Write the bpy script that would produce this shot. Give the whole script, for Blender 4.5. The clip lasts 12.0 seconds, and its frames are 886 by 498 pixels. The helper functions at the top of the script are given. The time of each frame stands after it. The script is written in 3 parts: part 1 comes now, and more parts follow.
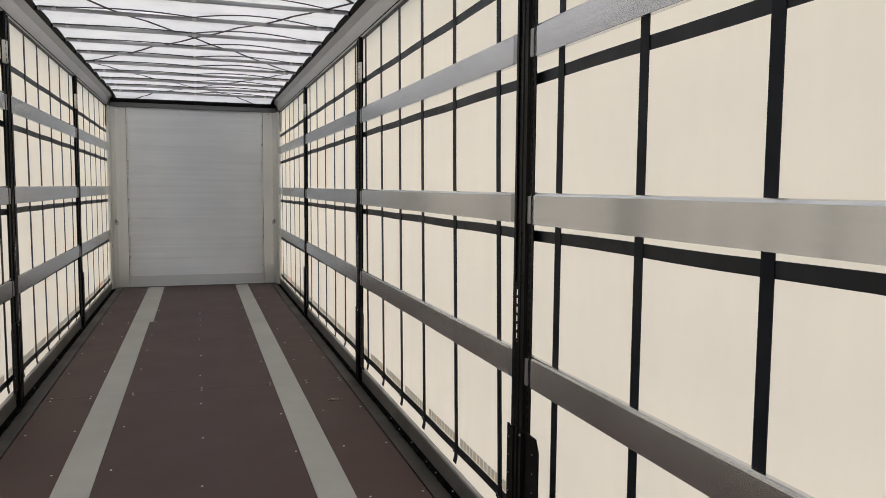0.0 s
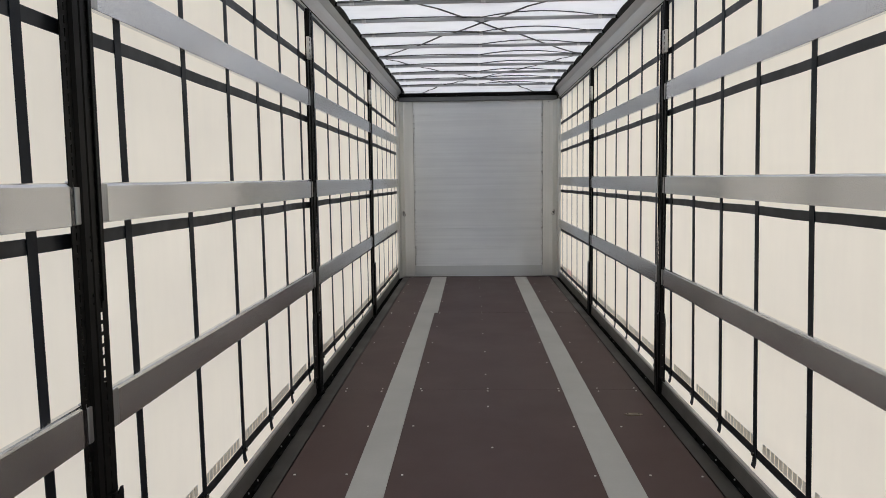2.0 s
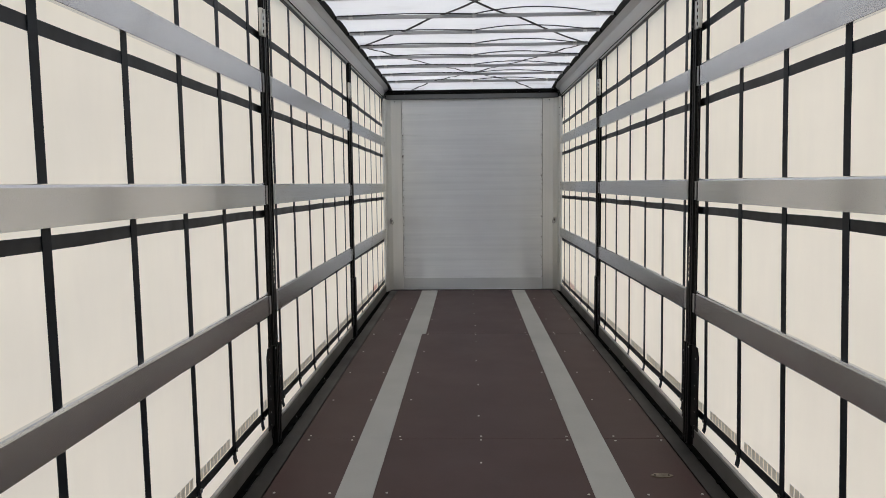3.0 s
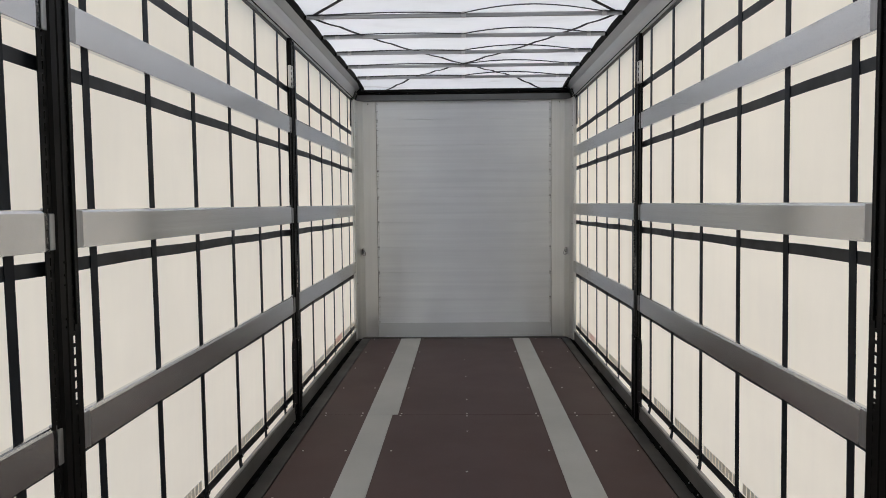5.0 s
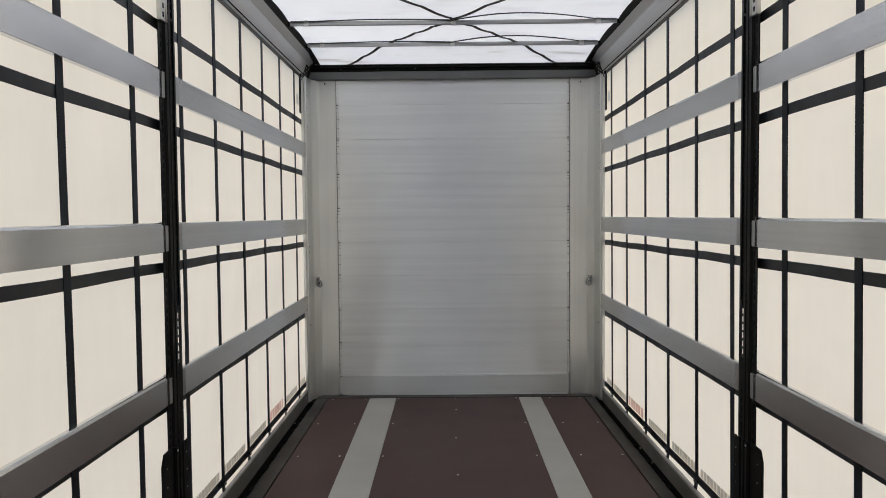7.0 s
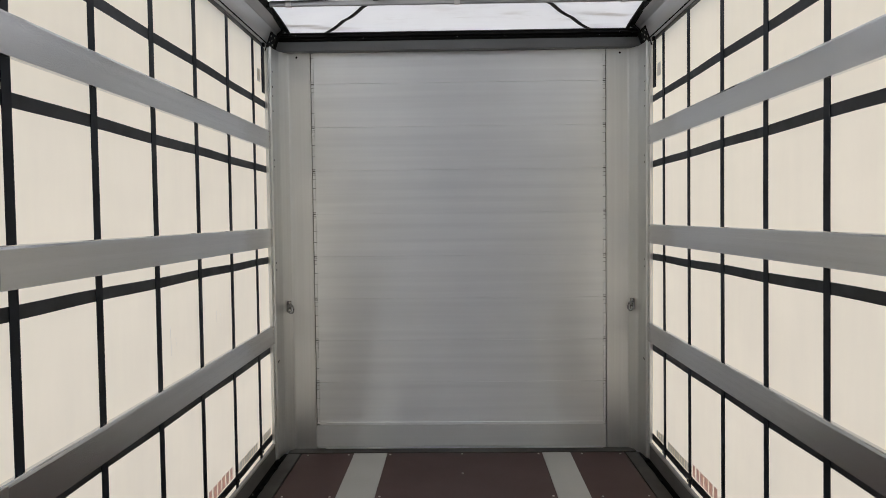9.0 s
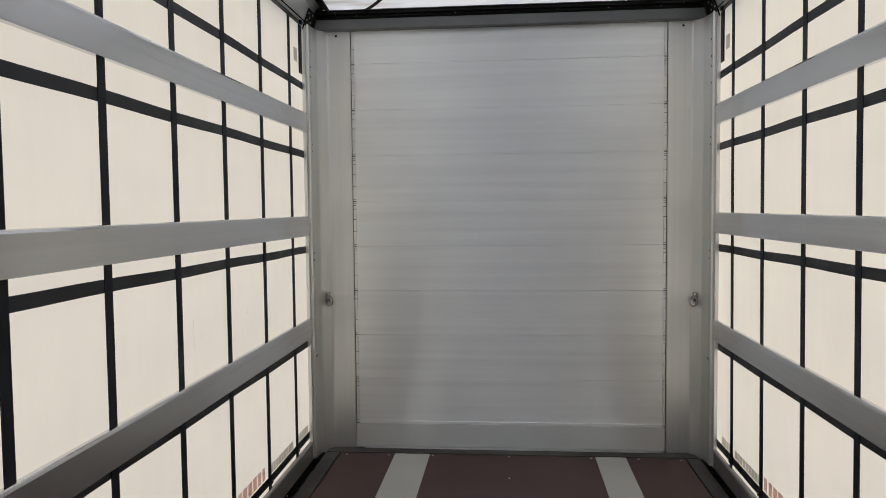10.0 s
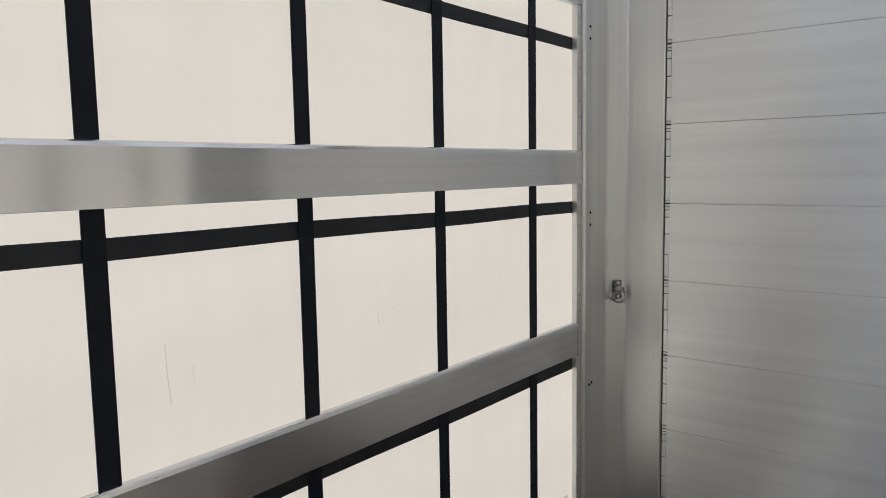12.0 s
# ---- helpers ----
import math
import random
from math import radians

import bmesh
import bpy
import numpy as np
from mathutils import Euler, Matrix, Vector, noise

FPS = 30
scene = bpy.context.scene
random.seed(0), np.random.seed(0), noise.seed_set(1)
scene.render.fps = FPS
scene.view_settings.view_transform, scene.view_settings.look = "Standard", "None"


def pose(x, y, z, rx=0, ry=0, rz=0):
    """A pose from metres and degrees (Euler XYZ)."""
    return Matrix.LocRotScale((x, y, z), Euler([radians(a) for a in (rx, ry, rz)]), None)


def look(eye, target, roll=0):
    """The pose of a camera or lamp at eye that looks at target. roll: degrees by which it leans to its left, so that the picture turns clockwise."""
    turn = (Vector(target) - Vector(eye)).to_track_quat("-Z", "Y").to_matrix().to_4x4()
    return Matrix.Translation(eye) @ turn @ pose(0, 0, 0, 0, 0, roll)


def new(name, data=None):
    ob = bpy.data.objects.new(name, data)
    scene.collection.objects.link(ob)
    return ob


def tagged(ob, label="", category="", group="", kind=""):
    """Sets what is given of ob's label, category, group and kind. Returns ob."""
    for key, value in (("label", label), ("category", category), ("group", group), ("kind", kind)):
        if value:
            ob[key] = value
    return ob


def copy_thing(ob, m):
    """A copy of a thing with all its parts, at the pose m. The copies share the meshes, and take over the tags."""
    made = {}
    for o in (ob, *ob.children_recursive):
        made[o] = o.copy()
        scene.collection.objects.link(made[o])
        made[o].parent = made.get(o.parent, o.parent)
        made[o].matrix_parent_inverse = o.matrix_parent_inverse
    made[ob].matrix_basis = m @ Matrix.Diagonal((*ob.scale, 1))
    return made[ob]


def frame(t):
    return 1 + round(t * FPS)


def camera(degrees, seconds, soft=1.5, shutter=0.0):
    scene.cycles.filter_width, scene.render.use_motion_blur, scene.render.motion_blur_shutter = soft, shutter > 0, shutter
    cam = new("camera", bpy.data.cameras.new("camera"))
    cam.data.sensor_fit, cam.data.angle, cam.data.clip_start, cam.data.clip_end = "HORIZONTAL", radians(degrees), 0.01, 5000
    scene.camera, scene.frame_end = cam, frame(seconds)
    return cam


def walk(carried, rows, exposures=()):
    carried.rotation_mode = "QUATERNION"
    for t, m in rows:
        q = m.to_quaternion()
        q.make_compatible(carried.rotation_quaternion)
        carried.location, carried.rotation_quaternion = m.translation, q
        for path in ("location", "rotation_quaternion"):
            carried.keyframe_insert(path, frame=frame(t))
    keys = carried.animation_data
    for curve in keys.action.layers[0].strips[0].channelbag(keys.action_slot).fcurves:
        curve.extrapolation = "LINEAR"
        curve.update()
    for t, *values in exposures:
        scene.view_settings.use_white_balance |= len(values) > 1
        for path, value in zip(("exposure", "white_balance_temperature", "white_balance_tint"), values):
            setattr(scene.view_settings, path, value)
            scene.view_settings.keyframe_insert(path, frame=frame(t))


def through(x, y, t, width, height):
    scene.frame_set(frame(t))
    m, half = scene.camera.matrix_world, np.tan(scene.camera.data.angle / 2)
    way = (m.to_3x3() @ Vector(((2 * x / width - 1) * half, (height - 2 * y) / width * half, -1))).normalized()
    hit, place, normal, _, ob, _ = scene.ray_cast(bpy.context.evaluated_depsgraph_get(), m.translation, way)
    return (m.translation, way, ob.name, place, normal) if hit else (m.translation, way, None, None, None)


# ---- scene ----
cam = camera(61.8, 12.0, soft=0.5)
PATH = [
    (0, (-0.002, 1.337, 1.578), (0.626, 3.229, 1.413), 0.5),
    (0.2, (-0.028, 1.35, 1.567), (0.417, 3.292, 1.391), 0.4),
    (0.5, (-0.075, 1.364, 1.551), (0.145, 3.343, 1.362), 0.2),
    (0.7, (-0.081, 1.376, 1.554), (0.021, 3.364, 1.359), -0.1),
    (1, (-0.072, 1.407, 1.555), (-0.085, 3.396, 1.353), -0.5),
    (1.5, (-0.068, 1.541, 1.535), (-0.148, 3.529, 1.336), -0.6),
    (2, (-0.102, 1.926, 1.561), (-0.181, 3.915, 1.371), -0.7),
    (2.5, (-0.083, 2.380, 1.544), (-0.156, 4.370, 1.357), -0.7),
    (3, (-0.066, 2.884, 1.55), (-0.134, 4.875, 1.374), -0.6),
    (5, (-0.019, 5.014, 1.568), (-0.072, 7.01, 1.446), -0.5),
    (5.5, (-0.002, 5.568, 1.587), (-0.046, 7.564, 1.48), -0.5),
    (6, (-0.043, 6.105, 1.62), (-0.074, 8.103, 1.523), -0.5),
    (6.5, (-0.027, 6.681, 1.587), (-0.05, 8.679, 1.497), -0.5),
    (7, (-0.052, 7.195, 1.581), (-0.065, 9.193, 1.491), -0.5),
    (7.5, (-0.031, 7.717, 1.591), (-0.042, 9.715, 1.504), -0.6),
    (9.5, (-0.009, 8.659, 1.631), (-0.088, 10.655, 1.541), -0.7),
    (10, (0.007, 8.842, 1.604), (-0.169, 10.831, 1.493), -0.6),
    (10.2, (0.029, 8.999, 1.564), (-0.211, 10.981, 1.448), -0.7),
    (10.5, (0.068, 9.278, 1.599), (-0.305, 11.238, 1.46), -0.7),
    (10.8, (0.071, 9.593, 1.557), (-0.456, 11.516, 1.405), -0.8),
    (11, (0.085, 9.795, 1.574), (-0.557, 11.682, 1.408), -0.7),
    (11.2, (0.072, 10.012, 1.571), (-0.676, 11.859, 1.4), -1.1),
    (11.5, (0.102, 10.348, 1.536), (-0.832, 12.105, 1.339), -0.8),
    (11.8, (0.055, 10.697, 1.524), (-1.037, 12.36, 1.324), -1.4),
    (12, (0.068, 10.932, 1.496), (-1.163, 12.494, 1.284), -1.0),
]
walk(cam, [(t, look(eye, aim, roll)) for t, eye, aim, roll in PATH], ((0.0, 1.31, 6740, 10), (1.0, 1.35, 6470, 10), (3.0, 1.35, 6450, 10), (6.0, 1.30, 6420, 10), (7.5, 1.36, 6520, 10), (9.7, 1.31, 6600, 10), (10.7, 1.44, 6350, 10), (11.5, 1.37, 6330, 10), (12.0, 1.37, 6320, 10.5)))
# ---- world and light ----
world = bpy.data.worlds.new("overcast_sky")
scene.world = world
world.use_nodes = True
wn, wl = world.node_tree.nodes, world.node_tree.links
sky = wn.new("ShaderNodeTexSky")
sky.sky_type = "NISHITA"
sky.sun_disc = False
sky.sun_elevation, sky.sun_rotation = radians(59), radians(179)
sky.dust_density, sky.air_density = 6.0, 1.0
wn["Background"].inputs["Strength"].default_value = 0.15
wl.new(sky.outputs["Color"], wn["Background"].inputs["Color"])
sun = new("sun", bpy.data.lights.new("sun", "SUN"))
sun.data.energy, sun.data.angle, sun.data.color = 1.2, radians(50), (1.0, 0.97, 0.93)
sun.matrix_world = look((0, 0, 30), (-0.25, 18, 0))

# ---- sizes ----
REAR = 0.0
RAIL_X, SHEET_X = 1.24, 1.270
POSTS = {-1: (4.074, 7.235, 10.368), 1: (4.052, 7.234, 10.380)}
ROOF_Z = 2.962
BEAM_TOP = {-1: 0.112, 1: 0.107}


def low_band(s, y):
    """The curtain's lowest band hangs lower towards the bulkhead."""
    u = max(0.0, 12.4 - y)
    return min(0.191, 0.140 + 0.0018 * u * u if s < 0 else 0.132 + 0.0095 * u)


# ---- materials ----
def material(name, colour, rough=0.5, metal=0.0):
    m = bpy.data.materials.new(name)
    m.use_nodes = True
    b = m.node_tree.nodes["Principled BSDF"]
    b.inputs["Base Color"].default_value = (*colour, 1)
    b.inputs["Roughness"].default_value = rough
    b.inputs["Metallic"].default_value = metal
    return m


def add(m, kind, **inputs):
    n = m.node_tree.nodes.new(kind)
    for key, value in inputs.items():
        n.inputs[key.replace("_", " ")].default_value = value
    return n


def noise_at(m, scale, stretch=(1, 1, 1), detail=3.0):
    """A noise in metres, stretched along the axes."""
    co = m.node_tree.nodes.new("ShaderNodeNewGeometry")
    mp = add(m, "ShaderNodeMapping", Scale=stretch)
    no = add(m, "ShaderNodeTexNoise", Scale=scale, Detail=detail, Roughness=0.6)
    m.node_tree.links.new(co.outputs["Position"], mp.inputs["Vector"])
    m.node_tree.links.new(mp.outputs["Vector"], no.inputs["Vector"])
    return no.outputs["Fac"]


def ramp(m, fac, low, high, start=0.3, end=0.7):
    r = m.node_tree.nodes.new("ShaderNodeValToRGB")
    r.color_ramp.elements[0].position, r.color_ramp.elements[1].position = start, end
    r.color_ramp.elements[0].color, r.color_ramp.elements[1].color = (*low, 1), (*high, 1)
    m.node_tree.links.new(fac, r.inputs["Fac"])
    return r.outputs["Color"]


def span(m, fac, low, high, start=0.3, end=0.7):
    r = add(m, "ShaderNodeMapRange")
    for key, v in (("From Min", start), ("From Max", end), ("To Min", low), ("To Max", high)):
        r.inputs[key].default_value = v
    m.node_tree.links.new(fac, r.inputs["Value"])
    return r.outputs["Result"]


def mix(m, a, b, fac, blend="MULTIPLY"):
    n = m.node_tree.nodes.new("ShaderNodeMix")
    n.data_type, n.blend_type = "RGBA", blend
    n.inputs[0].default_value = fac
    m.node_tree.links.new(a, n.inputs[6])
    m.node_tree.links.new(b, n.inputs[7])
    return n.outputs[2]


def bump(m, fac, strength, distance=0.002):
    n = add(m, "ShaderNodeBump", Strength=strength, Distance=distance)
    m.node_tree.links.new(fac, n.inputs["Height"])
    m.node_tree.links.new(n.outputs["Normal"], m.node_tree.nodes["Principled BSDF"].inputs["Normal"])


def feed(m, key, out):
    m.node_tree.links.new(out, m.node_tree.nodes["Principled BSDF"].inputs[key])


def aluminium(name, light, rough, stretch, spread=0.08, relief=0.06, brush=0.0, bands=None, tint=(0.988, 1.012)):
    """Mill-finish aluminium with drawing lines along its length, faint smudges and a brushed sheen."""
    m = material(name, (light, light, light), rough, 1.0)
    lines = noise_at(m, 1.0, stretch, 4.0)
    smudge = noise_at(m, 1.3, (1, 1, 1), 2.0)
    lo, hi = light - spread, light + spread * 0.6
    a = ramp(m, lines, (lo * tint[0], lo, lo * tint[1]), (hi * tint[0], hi, hi * tint[1]))
    b = ramp(m, smudge, (0.93, 0.93, 0.935), (1, 1, 1))
    col = mix(m, a, b, 1.0)
    if bands:
        wide = noise_at(m, 1.0, bands, 2.0)
        col = mix(m, col, ramp(m, wide, (0.94, 0.94, 0.945), (1, 1, 1), 0.35, 0.6), 1.0)
    feed(m, "Base Color", col)
    feed(m, "Roughness", span(m, smudge, rough + 0.015, rough - 0.015))
    if brush:
        m.node_tree.nodes["Principled BSDF"].inputs["Anisotropic"].default_value = brush
        up = m.node_tree.nodes.new("ShaderNodeCombineXYZ")
        up.inputs["X"].default_value, up.inputs["Z"].default_value = 0.02, 1.0
        feed(m, "Tangent", up.outputs[0])
    bump(m, lines, relief, 0.0006)
    return m


def fabric(name, colour, through, share, dirt=0.06, stains=False):
    """Coated truck tarpaulin that lets daylight through."""
    m = material(name, colour, 0.55)
    t, l = m.node_tree, m.node_tree.links
    cloud = noise_at(m, 0.9, (1, 0.55, 2.0), 4.0)
    fine = noise_at(m, 9.0, (1, 1, 0.25), 4.0)
    shade = mix(m, ramp(m, cloud, (1 - dirt,) * 3, (1, 1, 1)), ramp(m, fine, (1 - dirt * 0.5,) * 3, (1, 1, 1)), 1.0)
    if stains:
        spots = noise_at(m, 2.6, (0.8, 2.2, 1), 5.0)
        shade = mix(m, shade, ramp(m, spots, (1, 1, 1), (0.72, 0.72, 0.73), 0.54, 0.72), 1.0)
        # dirty water marks in the last bay before the bulkhead
        puddle = noise_at(m, 3.4, (0.55, 2.6, 1), 6.0)
        place = t.nodes.new("ShaderNodeSeparateXYZ")
        l.new(t.nodes.new("ShaderNodeNewGeometry").outputs["Position"], place.inputs[0])
        near = span(m, place.outputs["Y"], 0.0, 1.0, 13.2, 13.36)
        marked = add(m, "ShaderNodeMath")
        marked.operation = "MULTIPLY"
        l.new(ramp(m, puddle, (0, 0, 0), (1, 1, 1), 0.55, 0.66), marked.inputs[0])
        l.new(near, marked.inputs[1])
        shade = mix(m, shade, ramp(m, marked.outputs[0], (1, 1, 1), (0.50, 0.46, 0.42), 0.0, 1.0), 1.0)
    tint = add(m, "ShaderNodeRGB")
    tint.outputs[0].default_value = (*through, 1)
    tr = add(m, "ShaderNodeBsdfTranslucent")
    l.new(mix(m, tint.outputs[0], shade, 1.0), tr.inputs["Color"])
    blend = add(m, "ShaderNodeMixShader", Fac=share)
    l.new(t.nodes["Principled BSDF"].outputs[0], blend.inputs[1])
    l.new(tr.outputs[0], blend.inputs[2])
    l.new(blend.outputs[0], t.nodes["Material Output"].inputs["Surface"])
    bump(m, fine, 0.05)
    return m


def painted(name, colour, rough, scale=5.0, spread=0.2, metal=0.0, relief=0.08, gloss=0.5):
    m = material(name, colour, rough, metal)
    m.node_tree.nodes["Principled BSDF"].inputs["Specular IOR Level"].default_value = gloss
    big, small = noise_at(m, scale * 0.3), noise_at(m, scale * 12)
    lo, hi = tuple(c * (1 - spread) for c in colour), tuple(min(1, c * (1 + spread)) for c in colour)
    grain = ramp(m, small, (1 - spread * 0.4,) * 3, (1, 1, 1))
    feed(m, "Base Color", mix(m, ramp(m, big, lo, hi), grain, 1.0))
    feed(m, "Roughness", span(m, big, min(1, rough + 0.3 * spread), max(0.05, rough - 0.3 * spread)))
    bump(m, small, relief, 0.001)
    return m


ALU_WALL = aluminium("brushed_aluminium_wall", 0.87, 0.385, (0.5, 0.5, 34), 0.022, 0.006, 0.93, (0.4, 0.5, 15), (0.972, 1.008))
ALU_KICK = aluminium("dull_aluminium_plate", 0.66, 0.45, (0.5, 0.5, 30), 0.02, 0.006, 0.9, None, (0.97, 1.0))
ALU_RAIL = aluminium("mill_aluminium_rail", 0.74, 0.19, (70, 0.30, 70), 0.05, 0.006, 0.94, (22, 0.12, 22))
ALU_TOP = aluminium("cantrail_aluminium", 0.72, 0.48, (40, 0.4, 40), 0.03, 0.010, 0.4)
ALU_POST = aluminium("corner_aluminium", 0.74, 0.42, (50, 50, 0.5), 0.03, 0.004, 0.0, None, (0.985, 0.985))
GALV = painted("galvanised_steel", (0.62, 0.62, 0.6), 0.35, 20, 0.15, 0.9)
RING_ZINC = painted("bright_zinc_ring", (0.40, 0.40, 0.40), 0.25, 20, 0.2, 1.0)
DARK_ZINC = painted("dark_zinc_plate", (0.20, 0.20, 0.195), 0.25, 20, 0.2, 1.0)
BLACK = painted("black_coated_steel", (0.0035, 0.0035, 0.0035), 0.42, 8, 0.3, 0.0, 0.05, 0.11)
# flat black that stands in for shade in gaps and holes; dark bolts too
SHADOW_GAP = painted("gap_shade_black", (0.004, 0.004, 0.004), 0.8, 5, 0.2, 0.0, 0.05, 0.1)
SEAL = painted("black_rubber_seal", (0.005, 0.005, 0.005), 0.6, 5, 0.2, 0.0, 0.08, 0.12)
EDGE = painted("grey_coated_edge_steel", (0.031, 0.029, 0.0265), 0.45, 6, 0.25, 0.0, 0.1, 0.3)
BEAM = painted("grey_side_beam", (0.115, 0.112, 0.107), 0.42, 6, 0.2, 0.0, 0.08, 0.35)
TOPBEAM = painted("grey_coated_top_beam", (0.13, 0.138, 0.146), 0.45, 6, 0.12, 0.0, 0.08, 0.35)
LIP = painted("pale_beam_edge", (0.36, 0.355, 0.34), 0.45, 10, 0.2)
STRIP = painted("grey_painted_floor_steel", (0.395, 0.40, 0.385), 0.5, 4, 0.08, 0.0, 0.06, 0.3)
PLY = painted("brown_film_faced_plywood", (0.058, 0.0300, 0.0285), 0.50, 6, 0.07, 0.0, 0.25, 0.25)
WORN = painted("worn_brassy_steel", (0.20, 0.165, 0.12), 0.45, 60, 0.35, 0.5)
SCREW = painted("worn_zinc_screw", (0.62, 0.60, 0.57), 0.4, 40, 0.2, 0.5)
STRAP = painted("dark_webbing", (0.006, 0.009, 0.014), 0.5, 30, 0.2, 0.0, 0.08, 0.2)
BAND = painted("grey_black_band", (0.011, 0.0135, 0.018), 0.45, 30, 0.2, 0.0, 0.06, 0.34)
CABLE = painted("dark_roof_webbing", (0.045, 0.044, 0.046), 0.7, 30, 0.2, 0.0, 0.08, 0.12)
SHEET = fabric("cream_tarpaulin", (0.78, 0.73, 0.63), (0.990, 0.880, 0.672), 0.91, 0.06)
PRINT = fabric("grey_print", (0.36, 0.36, 0.36), (0.72, 0.70, 0.66), 0.84)
SCUFF = fabric("grey_scuff", (0.66, 0.63, 0.58), (0.975, 0.93, 0.85), 0.86)
PRINT_RED = fabric("faded_red_print", (0.55, 0.40, 0.38), (0.84, 0.66, 0.61), 0.86)
ROOF = fabric("white_roof_tarpaulin", (0.82, 0.83, 0.83), (0.430, 0.455, 0.472), 0.5, 0.10, True)
BOW = aluminium("roof_bow_aluminium", 0.44, 0.38, (0.9, 60, 60))
ALU_SLEEVE = aluminium("dull_sleeve_aluminium", 0.44, 0.40, (60, 60, 0.9))
CLIP = painted("pale_plastic_and_leak_stud", (0.6, 0.6, 0.6), 0.4)
CONCRETE = painted("sky_block_concrete", (0.20, 0.20, 0.19), 0.85, 1, 0.2)
ASPHALT = painted("yard_asphalt", (0.06, 0.06, 0.06), 0.85, 2, 0.25)


# ---- mesh helpers ----
def box(bm, x0, x1, y0, y1, z0, z1):
    v = [bm.verts.new(p) for p in ((x0, y0, z0), (x1, y0, z0), (x1, y1, z0), (x0, y1, z0), (x0, y0, z1), (x1, y0, z1), (x1, y1, z1), (x0, y1, z1))]
    for f in ((3, 2, 1, 0), (4, 5, 6, 7), (0, 1, 5, 4), (1, 2, 6, 5), (2, 3, 7, 6), (3, 0, 4, 7)):
        bm.faces.new([v[i] for i in f])


def soft_box(x0, x1, y0, y1, z0, z1, r=0.002, seg=2):
    bm = bmesh.new()
    box(bm, min(x0, x1), max(x0, x1), y0, y1, z0, z1)
    bmesh.ops.bevel(bm, geom=bm.edges[:], offset=r, segments=seg, affect="EDGES", profile=0.6)
    return bm


def prism(points, axis, a, b):
    """A closed outline, drawn out along an axis: points are (x, z) for 'y', (x, y) for 'z', (y, z) for 'x'."""
    bm = bmesh.new()
    def at(p, s):
        return {"y": (p[0], s, p[1]), "z": (p[0], p[1], s), "x": (s, p[0], p[1])}[axis]
    lo, hi = [bm.verts.new(at(p, a)) for p in points], [bm.verts.new(at(p, b)) for p in points]
    n = len(points)
    for i in range(n):
        bm.faces.new((lo[i], lo[(i + 1) % n], hi[(i + 1) % n], hi[i]))
    bm.faces.new(lo[::-1])
    bm.faces.new(hi)
    bmesh.ops.recalc_face_normals(bm, faces=bm.faces[:])
    return bm


def ring_tube(bm, path, r, seg=8, closed=False):
    """A round bar of radius r along a list of points."""
    pts, rows = [Vector(p) for p in path], []
    n = len(pts)
    for i, p in enumerate(pts):
        d = (pts[(i + 1) % n] if closed or i < n - 1 else p) - (pts[i - 1] if closed or i > 0 else p)
        side = d.cross(Vector((0.31, 0.12, 0.94))).normalized()
        up = side.cross(d).normalized()
        rows.append([bm.verts.new(p + r * (math.cos(k * math.tau / seg) * side + math.sin(k * math.tau / seg) * up)) for k in range(seg)])
    for i in range(n if closed else n - 1):
        a, b = rows[i], rows[(i + 1) % n]
        for k in range(seg):
            bm.faces.new((a[k], a[(k + 1) % seg], b[(k + 1) % seg], b[k]))
    if not closed:
        bm.faces.new(rows[0][::-1])
        bm.faces.new(rows[-1])
    bmesh.ops.recalc_face_normals(bm, faces=bm.faces[:])


def disc(bm, centre, axis, r, h, seg=10):
    m = Matrix.Translation(centre) @ Vector((0, 0, 1)).rotation_difference(Vector(axis)).to_matrix().to_4x4()
    bmesh.ops.create_cone(bm, cap_ends=True, segments=seg, radius1=r, radius2=r * 0.85, depth=h, matrix=m)


def ribbon(bm, path, across, width, thick):
    """A flat strap along a path, width wide along the vector across."""
    a = Vector(across).normalized() * width / 2
    rows = []
    pts = [Vector(p) for p in path]
    for i, p in enumerate(pts):
        d = (pts[min(i + 1, len(pts) - 1)] - pts[max(i - 1, 0)]).normalized()
        n = d.cross(a).normalized() * thick / 2
        rows.append([bm.verts.new(q) for q in (p - a - n, p + a - n, p + a + n, p - a + n)])
    for r, s in zip(rows, rows[1:]):
        for k in range(4):
            bm.faces.new((r[k], r[(k + 1) % 4], s[(k + 1) % 4], s[k]))
    bm.faces.new(rows[0][::-1])
    bm.faces.new(rows[-1])
    bmesh.ops.recalc_face_normals(bm, faces=bm.faces[:])


def mesh_of(name, bm, mat, smooth=False):
    me = bpy.data.meshes.new(name)
    bm.to_mesh(me)
    bm.free()
    me.materials.append(mat)
    if smooth:
        me.shade_smooth()
    return me


def part(name, bm, mat, parent, label="", smooth=False):
    ob = new(name, mesh_of(name, bm, mat, smooth))
    ob.parent = parent
    return tagged(ob, label)


def share(name, me, parent, at):
    """A piece on shared mesh data."""
    ob = new(name, me)
    ob.parent = parent
    ob.matrix_local = Matrix.Translation(at)
    return ob


def thing(name, at, label, category, group="", kind=""):
    ob = new(name)
    ob.empty_display_size = 0.1
    ob.matrix_world = Matrix.Translation(at)
    return tagged(ob, label, category, group, kind)


def setting(name, bm, mat, label, category):
    return tagged(new(name, mesh_of(name, bm, mat)), label, category, kind="structure")


# ---- ground outside ----
bm = bmesh.new()
bmesh.ops.create_grid(bm, x_segments=8, y_segments=8, size=1500, matrix=Matrix.Translation((0, 0, -1.25)))
setting("ground", bm, ASPHALT, "grey asphalt yard under the trailer", "ground")

